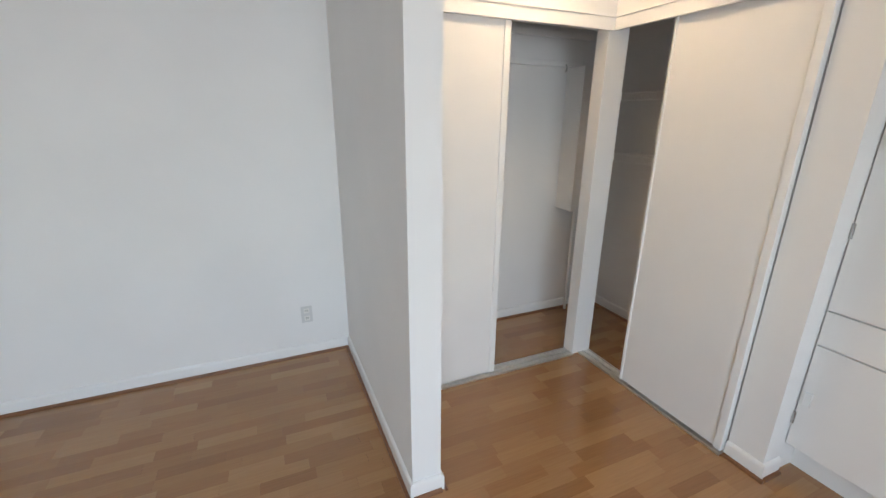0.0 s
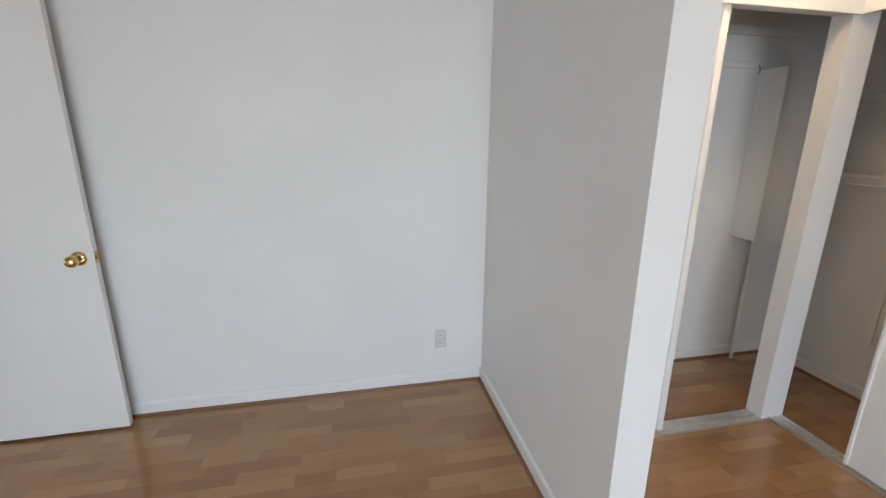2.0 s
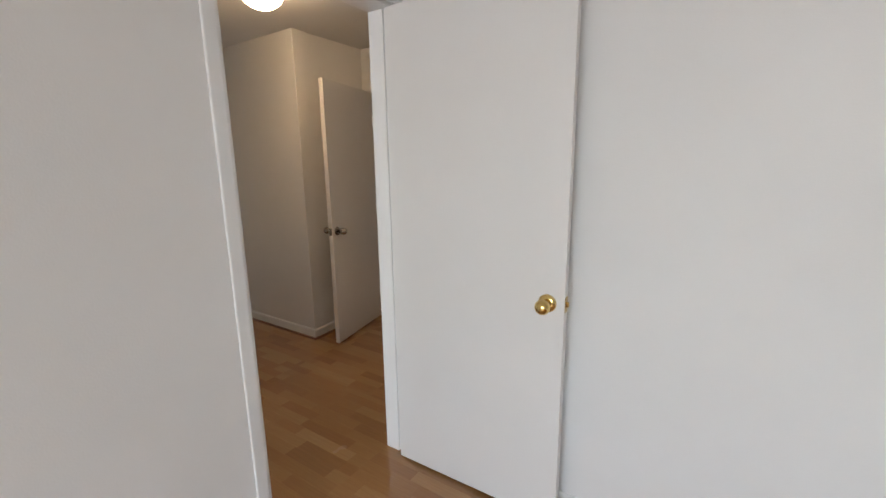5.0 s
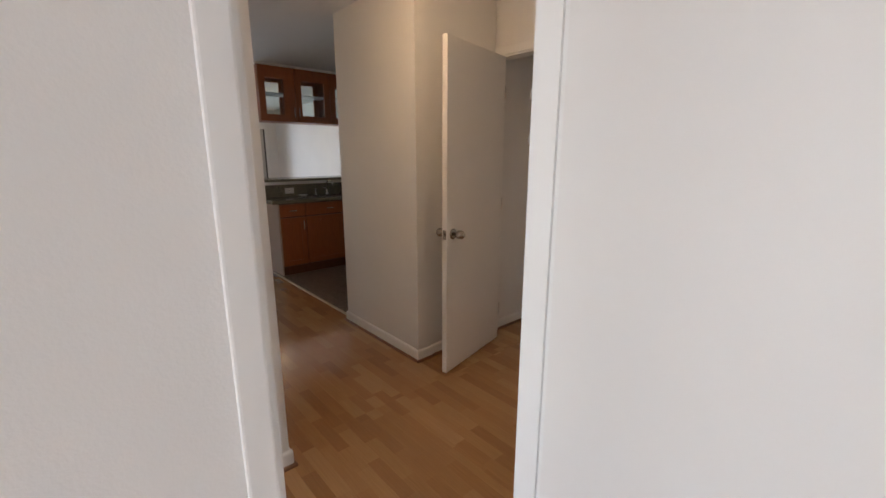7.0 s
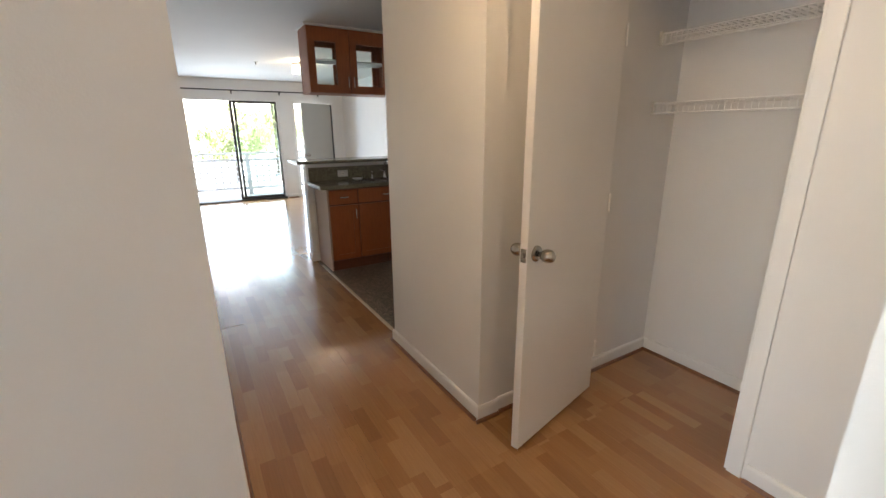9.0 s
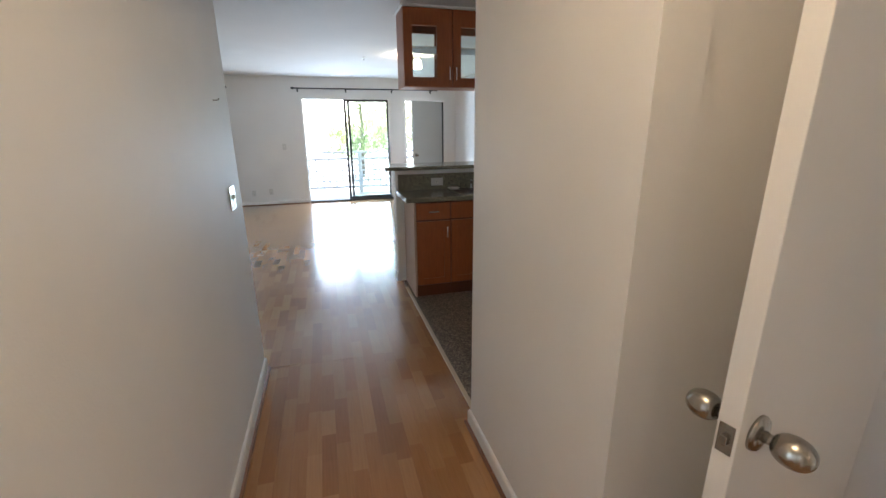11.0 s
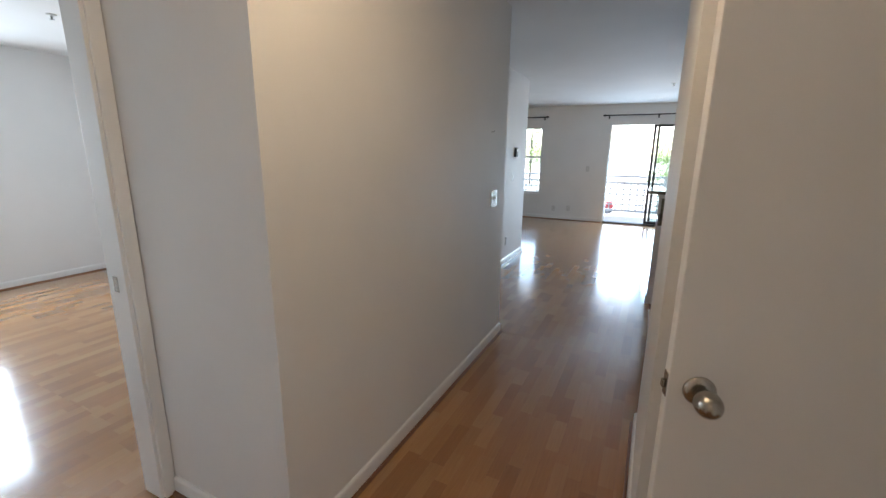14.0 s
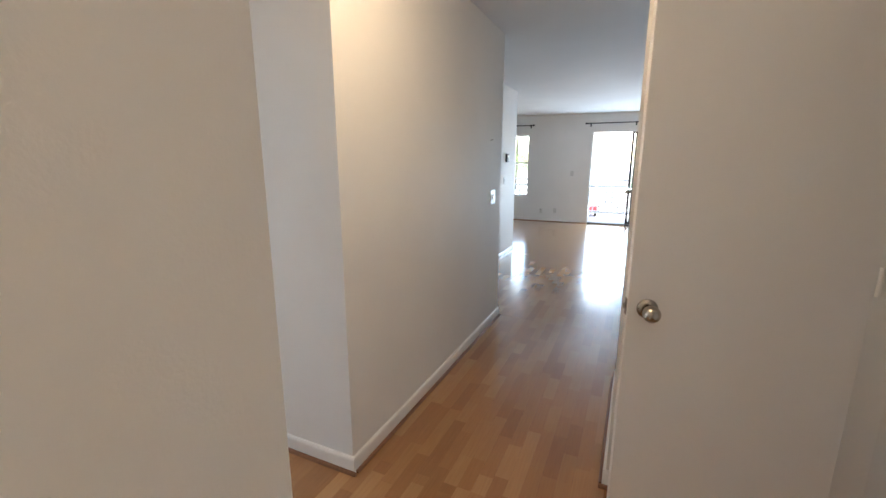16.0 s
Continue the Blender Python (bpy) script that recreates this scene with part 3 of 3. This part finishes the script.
part("rim", boxes((-6.075, -5.785, 5.065, 5.095, 0.8855, 0.890), (-6.075, -5.785, 5.695, 5.725, 0.8855, 0.890), (-6.075, -6.045, 5.095, 5.695, 0.8855, 0.890), (-5.815, -5.785, 5.095, 5.695, 0.8855, 0.890)), STEEL, sink)
part("bowl", boxes((-6.05, -5.81, 5.09, 5.70, 0.72, 0.724), (-6.05, -6.046, 5.09, 5.70, 0.724, 0.887), (-5.814, -5.81, 5.09, 5.70, 0.724, 0.887), (-6.046, -5.814, 5.09, 5.094, 0.724, 0.887), (-6.046, -5.814, 5.696, 5.70, 0.724, 0.887)), STEEL, sink)
fa = thing("kitchen_faucet", "brushed nickel gooseneck kitchen faucet", "faucet", pose(-6.11, 5.45, 0.885))
smooth(part("base", lathe([(0.028, 0), (0.028, 0.012), (0.017, 0.03), (0.015, 0.07)]), CHROME, fa))
smooth(part("spout", tube([(0, 0, 0.06), (0, 0, 0.12), (0.02, 0.0, 0.165), (0.06, 0.01, 0.185), (0.11, 0.02, 0.17), (0.135, 0.025, 0.13)], 0.010, 10), CHROME, fa))
smooth(part("lever", tube([(0, 0, 0.07), (-0.01, -0.05, 0.10)], 0.006), CHROME, fa))
sp = thing("soap_dispenser", "brushed nickel soap dispenser beside the faucet", "soap dispenser", pose(-6.11, 5.30, 0.885))
smooth(part("pump", lathe([(0.018, 0), (0.018, 0.01), (0.009, 0.02), (0.009, 0.07), (0.013, 0.075), (0.012, 0.085)]), CHROME, sp))
dish = thing("soap_dish", "small white oval dish on the worktop", "dish", pose(-6.12, 5.13, 0.885))
smooth(part("dish", lathe([(0.03, 0), (0.055, 0.012), (0.058, 0.016), (0.05, 0.014), (0.02, 0.006)]), PLASTIC, dish))
socket(pose(-6.179, 4.985, 0.955, 0, 0, 90), "white horizontal outlet on the granite backsplash", wide=0.114, tall=0.07)
kb = thing("threshold_strip", "narrow pale metal threshold between laminate and vinyl", "threshold")
part("strip", boxes((-6.0, -4.085, 4.622, 4.648, 0.0005, 0.007), soft=0.002), paint("threshold_paint", (0.55, 0.45, 0.33), 0.35, 0.02), kb)

# upper cabinets above the bar, glazed on both sides
uy = (4.69, 5.115, 5.56, 6.0, 6.44)
for i, (a, b) in enumerate(zip(uy, uy[1:])):
    c = thing("wall_cabinet", "cherry wood wall cabinet with a glazed door, hung above the bar", "wall cabinet", group="hanging kitchen cabinets")
    z0, z1 = 1.775, 2.385
    part("carcass", boxes((-6.39, -6.112, a + 0.001, a + 0.018, z0, z1), (-6.39, -6.112, b - 0.018, b - 0.001, z0, z1), (-6.39, -6.112, a + 0.018, b - 0.018, z0, z0 + 0.018), (-6.39, -6.112, a + 0.018, b - 0.018, z1 - 0.018, z1)), CHERRY, c)
    part("shelf", boxes((-6.385, -6.125, a + 0.018, b - 0.018, 2.085, 2.10)), TRIM, c, "pale inner shelf")
    for k, x0 in enumerate((-6.112, -6.41)):
        d = part("door", boxes((x0, x0 + 0.02, a + 0.003, a + 0.075, z0 + 0.003, z1 - 0.003), (x0, x0 + 0.02, b - 0.14 if i == 0 and k == 0 else b - 0.08, b - 0.003, z0 + 0.003, z1 - 0.003),
                               (x0, x0 + 0.02, a + 0.075, b - 0.14 if i == 0 and k == 0 else b - 0.08, z0 + 0.003, z0 + 0.078), (x0, x0 + 0.02, a + 0.075, b - 0.14 if i == 0 and k == 0 else b - 0.08, z1 - 0.135, z1 - 0.003)), CHERRY, c)
        part("pane", boxes((x0 + 0.008, x0 + 0.012, a + 0.074, b - 0.079, z0 + 0.076, z1 - 0.13)), GLASS, d, "clear glass pane")
    yh = b - 0.03 if i % 2 == 0 else a + 0.03
    part("handle", tube([(-6.092, yh, 1.83), (-6.068, yh, 1.835), (-6.066, yh, 1.89), (-6.068, yh, 1.935), (-6.092, yh, 1.94)], 0.0045), STEEL, c, "brushed steel bar handle")
structure("trim_cabinet_soffit", boxes((-6.42, -6.08, 4.67, 6.46, 2.386, 2.404)), TRIM, "white filler strip between wall cabinets and ceiling", "trim")

# ---- living room ----
sl = thing("sliding_glass_door", "black aluminium sliding glass door, one half open", "sliding door", kind="structure")
part("sill", boxes((-11.39, -11.23, 3.651, 5.359, 0.0, 0.035), soft=0.003), BLACK, sl, "black sill track")
part("jamb", boxes((-11.38, -11.30, 3.651, 3.67, 0.035, 2.029)), TRIM, sl)
part("jamb", boxes((-11.38, -11.28, 5.335, 5.359, 0.035, 2.029)), TRIM, sl)
part("head", boxes((-11.38, -11.28, 3.67, 5.335, 2.005, 2.029)), TRIM, sl)
for x, y0, y1 in ((-11.315, 4.44, 5.318), (-11.36, 4.51, 5.33)):
    p = part("panel_frame", boxes((x, x + 0.03, y0, y0 + 0.045, 0.036, 2.004), (x, x + 0.03, y1 - 0.032, y1, 0.036, 2.004), (x, x + 0.03, y0 + 0.045, y1 - 0.032, 0.036, 0.09), (x, x + 0.03, y0 + 0.045, y1 - 0.032, 1.965, 2.004)), BLACK, sl)
    g = part("pane", boxes((x + 0.012, x + 0.018, y0 + 0.045, y1 - 0.032, 0.09, 1.965)), GLASS, p)
    g.visible_shadow = False
part("pull_handle", tube([(-11.283, 4.46, 0.95), (-11.26, 4.46, 0.96), (-11.26, 4.46, 1.12), (-11.283, 4.46, 1.13)], 0.008), BLACK, sl)

wn1 = thing("window_1", "white framed sash window looking onto the balcony", "window", kind="structure")
part("window_frame", boxes((-11.37, -11.31, 1.351, 1.39, 0.551, 1.999), (-11.37, -11.31, 2.23, 2.269, 0.551, 1.999), (-11.37, -11.31, 1.39, 2.23, 0.551, 0.59), (-11.37, -11.31, 1.39, 2.23, 1.96, 1.999)), TRIM, wn1)
part("meeting_rail", boxes((-11.36, -11.31, 1.39, 2.23, 1.335, 1.37)), TRIM, wn1)
for z0, z1 in ((0.59, 1.335), (1.37, 1.96)):
    part("pane", boxes((-11.342, -11.338, 1.39, 2.23, z0, z1)), GLASS, wn1).visible_shadow = False
part("window_sill", boxes((-11.31, -11.235, 1.33, 2.29, 0.53, 0.551), soft=0.003), TRIM, wn1)

door_frame("door_frame_4", -11.385, -11.249, 5.661, 6.499, 1.999, "y", [(-11.25, 0.014, 0.05, 0.05)])
bd = door_leaf("balcony_door", 0.80, 1.975, pose(-11.26, 6.485, 0, 0, 0, -66), DOORG, "satin nickel", "flush balcony door standing ajar, its backlit shade coloured grey", kmat=NICKEL)


# dark strip added to draw the shadow along the hinge edge
part("hinge_shade_strip", boxes((0.004, 0.045, 0.0005, 0.006, 0.02, 1.97), soft=0.001), HINGESHADE, bd, "dark grey strip standing in for shadow on the hinge side")


def curtain_rod(y0, y1, brackets):
    d = thing("curtain_rod", "thin black metal curtain rod on wall brackets", "curtain rod", group="black curtain rods")
    part("rod", tube([(-11.16, y0, 2.19), (-11.16, y1, 2.19)], 0.0115), BLACK, d)
    for y in (y0, y1):
        smooth(part("finial", lathe([(0.012, -0.03), (0.019, -0.02), (0.021, 0), (0.019, 0.02), (0.012, 0.03)], 14, "y"), BLACK, d)).location = (-11.16, y, 2.19)
    for y in brackets:
        part("bracket", boxes((-11.249, -11.155, y - 0.008, y + 0.008, 2.165, 2.18), (-11.249, -11.24, y - 0.014, y + 0.014, 2.13, 2.21)), BLACK, d)


curtain_rod(3.52, 6.30, (3.60, 4.50, 5.40, 6.2))
curtain_rod(1.2, 2.36, (1.3, 2.29))

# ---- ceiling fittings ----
# the second fixture is unseen, added to brighten the hall's east end
for x, y, bulb in ((-2.64, 4.05, GLOBE), (-0.75, 4.72, GLOBEADDED), (1.93, 2.86, GLOBEDRESS)):
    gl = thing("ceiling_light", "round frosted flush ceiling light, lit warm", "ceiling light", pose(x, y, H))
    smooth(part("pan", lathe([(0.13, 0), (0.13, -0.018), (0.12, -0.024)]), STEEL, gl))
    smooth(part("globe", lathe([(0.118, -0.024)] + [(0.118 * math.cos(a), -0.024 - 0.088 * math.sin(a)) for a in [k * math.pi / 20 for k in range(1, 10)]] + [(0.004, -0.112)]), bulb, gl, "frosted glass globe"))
cl = thing("living_room_light", "ceiling light with two small lit glass shades", "ceiling light", pose(-8.5, 5.24, H))
part("bar", boxes((-0.02, 0.02, -0.15, 0.15, -0.045, -0.012), soft=0.004), STEEL, cl)
part("canopy", boxes((-0.06, 0.06, -0.06, 0.06, -0.012, 0), soft=0.003), STEEL, cl)
for y in (-0.10, 0.10):
    smooth(part("shade", lathe([(0.03, -0.05), (0.052, -0.07), (0.056, -0.16), (0.05, -0.165)], 18), SHADE, cl, "lit frosted glass shade")).location = (0, y, 0)
for x, y in ((-8.82, 4.64), (-3.6, 0.34)):
    spk = thing("sprinkler_head", "small white ceiling sprinkler head", "sprinkler", pose(x, y, H), group="ceiling sprinklers")
    smooth(part("rose", lathe([(0.032, 0), (0.03, -0.006), (0.012, -0.009)], 16), PLASTIC, spk))
    smooth(part("nozzle", lathe([(0.008, -0.009), (0.007, -0.03), (0.016, -0.032), (0.016, -0.034)], 12), STEEL, spk))

# ---- windows of the bedrooms ----
for name, x0, x1, y, z0, z1 in (("window_2", -1.1, 1.5, -1.36, 0.8, 2.08), ("window_3", -3.39, -2.1, -1.39, 0.81, 2.05)):
    w = thing(name, "white framed sliding bedroom window", "window", kind="structure")
    part("window_frame", boxes((x0 + 0.001, x0 + 0.04, y - 0.03, y + 0.03, z0, z1), (x1 - 0.04, x1 - 0.001, y - 0.03, y + 0.03, z0, z1), (x0 + 0.04, x1 - 0.04, y - 0.03, y + 0.03, z0 + 0.001, z0 + 0.04), (x0 + 0.04, x1 - 0.04, y - 0.03, y + 0.03, z1 - 0.04, z1 - 0.001)), TRIM, w)
    part("mullion", boxes(((x0 + x1) / 2 - 0.02, (x0 + x1) / 2 + 0.02, y - 0.025, y + 0.025, z0 + 0.04, z1 - 0.04)), TRIM, w)
    part("pane", boxes((x0 + 0.04, x1 - 0.04, y - 0.003, y + 0.003, z0 + 0.04, z1 - 0.04)), GLASS, w).visible_shadow = False
    part("window_sill", boxes((x0 - 0.03, x1 + 0.03, y + 0.03, y + 0.10, z0 - 0.02, z0), soft=0.003), TRIM, w)

# ---- balcony and outside ----
# unseen slab, added to shade the railing and limit the sky's light
structure("unseen_balcony_slab", boxes((-14.3, -11.4, -1.0, 8.5, 2.5, 2.66)), DECK, "unseen concrete slab added over the balcony for shade", "balcony")
structure("balcony_floor", boxes((-12.75, -11.4, -1.0, 8.5, -0.16, -0.03)), DECK, "pale concrete balcony floor", "balcony")
rail = thing("balcony_railing", "pale painted wooden balcony railing with square lattice", "railing")
RX = -12.66
part("top_rail", boxes((RX - 0.05, RX + 0.05, -1.0, 8.5, 0.90, 0.945), soft=0.006), RAILP, rail)
part("upper_rail", boxes((RX - 0.02, RX + 0.02, -1.0, 8.5, 0.74, 0.80)), RAILP, rail)
part("bottom_rail", boxes((RX - 0.025, RX + 0.025, -1.0, 8.5, 0.08, 0.14)), RAILP, rail)
for i in range(5):
    y = 0.2 + 2.3 * i
    part("post", boxes((RX - 0.045, RX + 0.045, y - 0.045, y + 0.045, -0.03, 0.90), soft=0.004), RAILP, rail)
for k in range(4):
    z = 0.14 + 0.6 * (k + 1) / 5
    part("lattice_bar", boxes((RX - 0.008, RX + 0.008, -1.0, 8.5, z - 0.014, z + 0.014)), RAILP, rail)
for i in range(64):
    y = -0.95 + 0.148 * i
    part("baluster", boxes((RX + 0.008, RX + 0.022, y - 0.014, y + 0.014, 0.14, 0.74)), RAILP, rail)

structure("ground", boxes((-900, 900, -900, 900, -3.2, -3.0)), ASPHALT, "pale sunlit paving around the building", "ground")


def car(m, material, label):
    d = thing("car", label, "car", m)
    bm = bmesh.new()
    prof = [(-2.1, 0.35), (-2.15, 0.7), (-1.5, 0.85), (-0.9, 1.35), (0.7, 1.40), (1.4, 0.95), (2.1, 0.85), (2.15, 0.4)]
    a = [bm.verts.new((x, -0.85, z)) for x, z in prof]
    b = [bm.verts.new((x, 0.85, z)) for x, z in prof]
    for i in range(len(prof)):
        j = (i + 1) % len(prof)
        bm.faces.new((a[i], a[j], b[j], b[i]))
    bm.faces.new(a)
    bm.faces.new(b)
    bmesh.ops.bevel(bm, geom=list(bm.edges), offset=0.06, segments=2, affect="EDGES")
    part("body", bm, material, d)
    part("window", boxes((-0.7, 0.6, -0.86, 0.86, 0.95, 1.28), soft=0.02), BLACK, d)
    for x in (-1.35, 1.35):
        for y in (-0.78, 0.78):
            wh = part("wheel", lathe([(0.2, -0.1), (0.33, -0.1), (0.33, 0.1), (0.2, 0.1)], 20, "y"), TYRE, d)
            wh.location = (x, y, 0.33)
    return d


car(pose(-38, 0.75, -3, 0, 0, 12), REDCAR, "red parked car seen beyond the balcony railing")


def tree(x, y, height, seed):
    d = thing("tree", "leafy green tree beyond the parking lot", "tree", pose(x, y, -3), group="trees beyond the balcony")
    rnd = random.Random(seed)
    trunk = tube([(0, 0, 0), (0.1, 0.05, height * 0.3), (0, 0.1, height * 0.6), (0.05, 0, height * 0.85)], 0.16, 8)
    for k in range(6):
        a = rnd.uniform(0, 6.28)
        z = height * rnd.uniform(0.35, 0.6)
        r = height * 0.28
        limb = tube([(0, 0, z), (r * 0.5 * math.cos(a), r * 0.5 * math.sin(a), z + r * 0.5), (r * math.cos(a), r * math.sin(a), z + r * 0.9)], 0.05, 5)
        me = bpy.data.meshes.new("limb")
        limb.to_mesh(me)
        limb.free()
        trunk.from_mesh(me)
        bpy.data.meshes.remove(me)
    part("trunk", trunk, BARK, d)
    verts, faces = [], []
    for c in range(90):
        a, u = rnd.uniform(0, 6.28), rnd.random() ** 0.5
        cx, cy = u * height * 0.42 * math.cos(a), u * height * 0.42 * math.sin(a)
        cz = height * (0.28 + 0.66 * rnd.random() * (1.05 - u * 0.6))
        for k in range(42):
            p = Vector((cx, cy, cz)) + Vector((rnd.gauss(0, 0.36), rnd.gauss(0, 0.36), rnd.gauss(0, 0.3)))
            t = Euler((rnd.uniform(0, 6), rnd.uniform(0, 6), 0)).to_matrix()
            n0 = len(verts)
            for q in ((-0.15, 0, 0), (0, -0.07, 0.03), (0.15, 0, 0), (0, 0.07, 0.03)):
                verts.append(p + t @ Vector(q))
            faces.append((n0, n0 + 1, n0 + 2, n0 + 3))
    me = bpy.data.meshes.new("crown")
    me.from_pydata([tuple(v) for v in verts], [], faces)
    me.materials.append(LEAF)
    crown = new("crown", me)
    crown.parent = d
    return d


for i, (x, y, h) in enumerate(((-44, 7.6, 8.0), (-52, 12.5, 9.5), (-64, -12.0, 9.0))):
    tree(x, y, h, 10 + i)

# ---- laminate floor, block by block ----
BW = 0.0655
AREAS = [
    (-1.675, 3.4, -1.33, 3.9), (-1.675, 1.268, 3.9, 3.95), (-2.80, -1.675, 2.72, 4.167), (-4.66, -2.80, -1.45, 3.41), (-2.80, -1.675, -1.45, 2.72),
    (-4.87, -2.80, 3.41, 4.622), (-2.80, -0.1, 4.167, 6.0), (-3.2, -2.80, 4.622, 6.0),
    (-7.75, -4.87, 2.76, 4.622), (-11.40, -7.75, -0.1, 6.9), (-7.75, -6.2, 4.622, 6.9),
]
slab = structure("floor", boxes(*[(x0, x1, y0, y1, -0.06, -0.0045) for x0, x1, y0, y1 in AREAS]), SHOE, "beech-look three-strip laminate floor, slightly worn and glossy", "floor")


def near(x, y):
    """The stretches of floor that are walked or looked at from close by."""
    return (0.9 < x < 2.7 and 2.3 < y < 3.3) or (-1.7 < x < 1.1 and 3.05 < y < 3.95) or (-3.6 < x < -1.7 and 3.5 < y < 4.6)


def breaks(row):
    """Where the blocks of a strip end: uneven lengths, fixed for each strip."""
    r = random.Random(row * 7 + 3)
    x, out = -12.0 - r.uniform(0, 0.4), []
    while x < 4:
        out.append(x)
        x += r.choice((0.19, 0.24, 0.28, 0.31, 0.36, 0.40)) + r.uniform(-0.015, 0.015)
    return out


verts, faces, shared, count = [], [], {}, 0
GAP = 0.0002
for x0, x1, y0, y1 in AREAS:
    row = math.floor(y0 / BW)
    while row * BW < y1:
        a, b = max(y0, row * BW), min(y1, (row + 1) * BW)
        ends = breaks(row)
        for c, d in zip(ends, ends[1:]):
            c, d = max(x0, c), min(x1, d)
            if d - c < 0.004 or b - a < 0.004:
                continue
            L, W = d - c - 2 * GAP, b - a - 2 * GAP
            cx, cy = (c + d) / 2, (a + b) / 2
            corner = [(sx * L / 2, sy * W / 2) for sx, sy in ((-1, -1), (1, -1), (1, 1), (-1, 1))]
            vs = [(px, py, z) for z in (-0.0044, 0.0) for px, py in corner]
            fs = [(4, 5, 6, 7), (0, 1, 5, 4), (1, 2, 6, 5), (2, 3, 7, 6), (3, 0, 4, 7)]
            if near(cx, cy) and count < 300:
                key = (round(L, 4), round(W, 4))
                if key not in shared:
                    me = bpy.data.meshes.new("floor_block")
                    me.from_pydata(vs, [], fs)
                    me.materials.append(WOOD)
                    shared[key] = me
                ob = new("floor_block", shared[key])
                ob.location = (cx, cy, 0)
                ob.parent = slab
                count += 1
            else:
                n0 = len(verts)
                verts += [(cx + px, cy + py, z) for px, py, z in vs]
                faces += [tuple(n0 + i for i in f) for f in fs]
        row += 1
me = bpy.data.meshes.new("floor_blocks")
me.from_pydata(verts, [], faces)
me.materials.append(WOODJ)
blocks = new("floor_blocks", me)
blocks.parent = slab
tagged(blocks, "joined rest of the laminate blocks", kind="stuff")
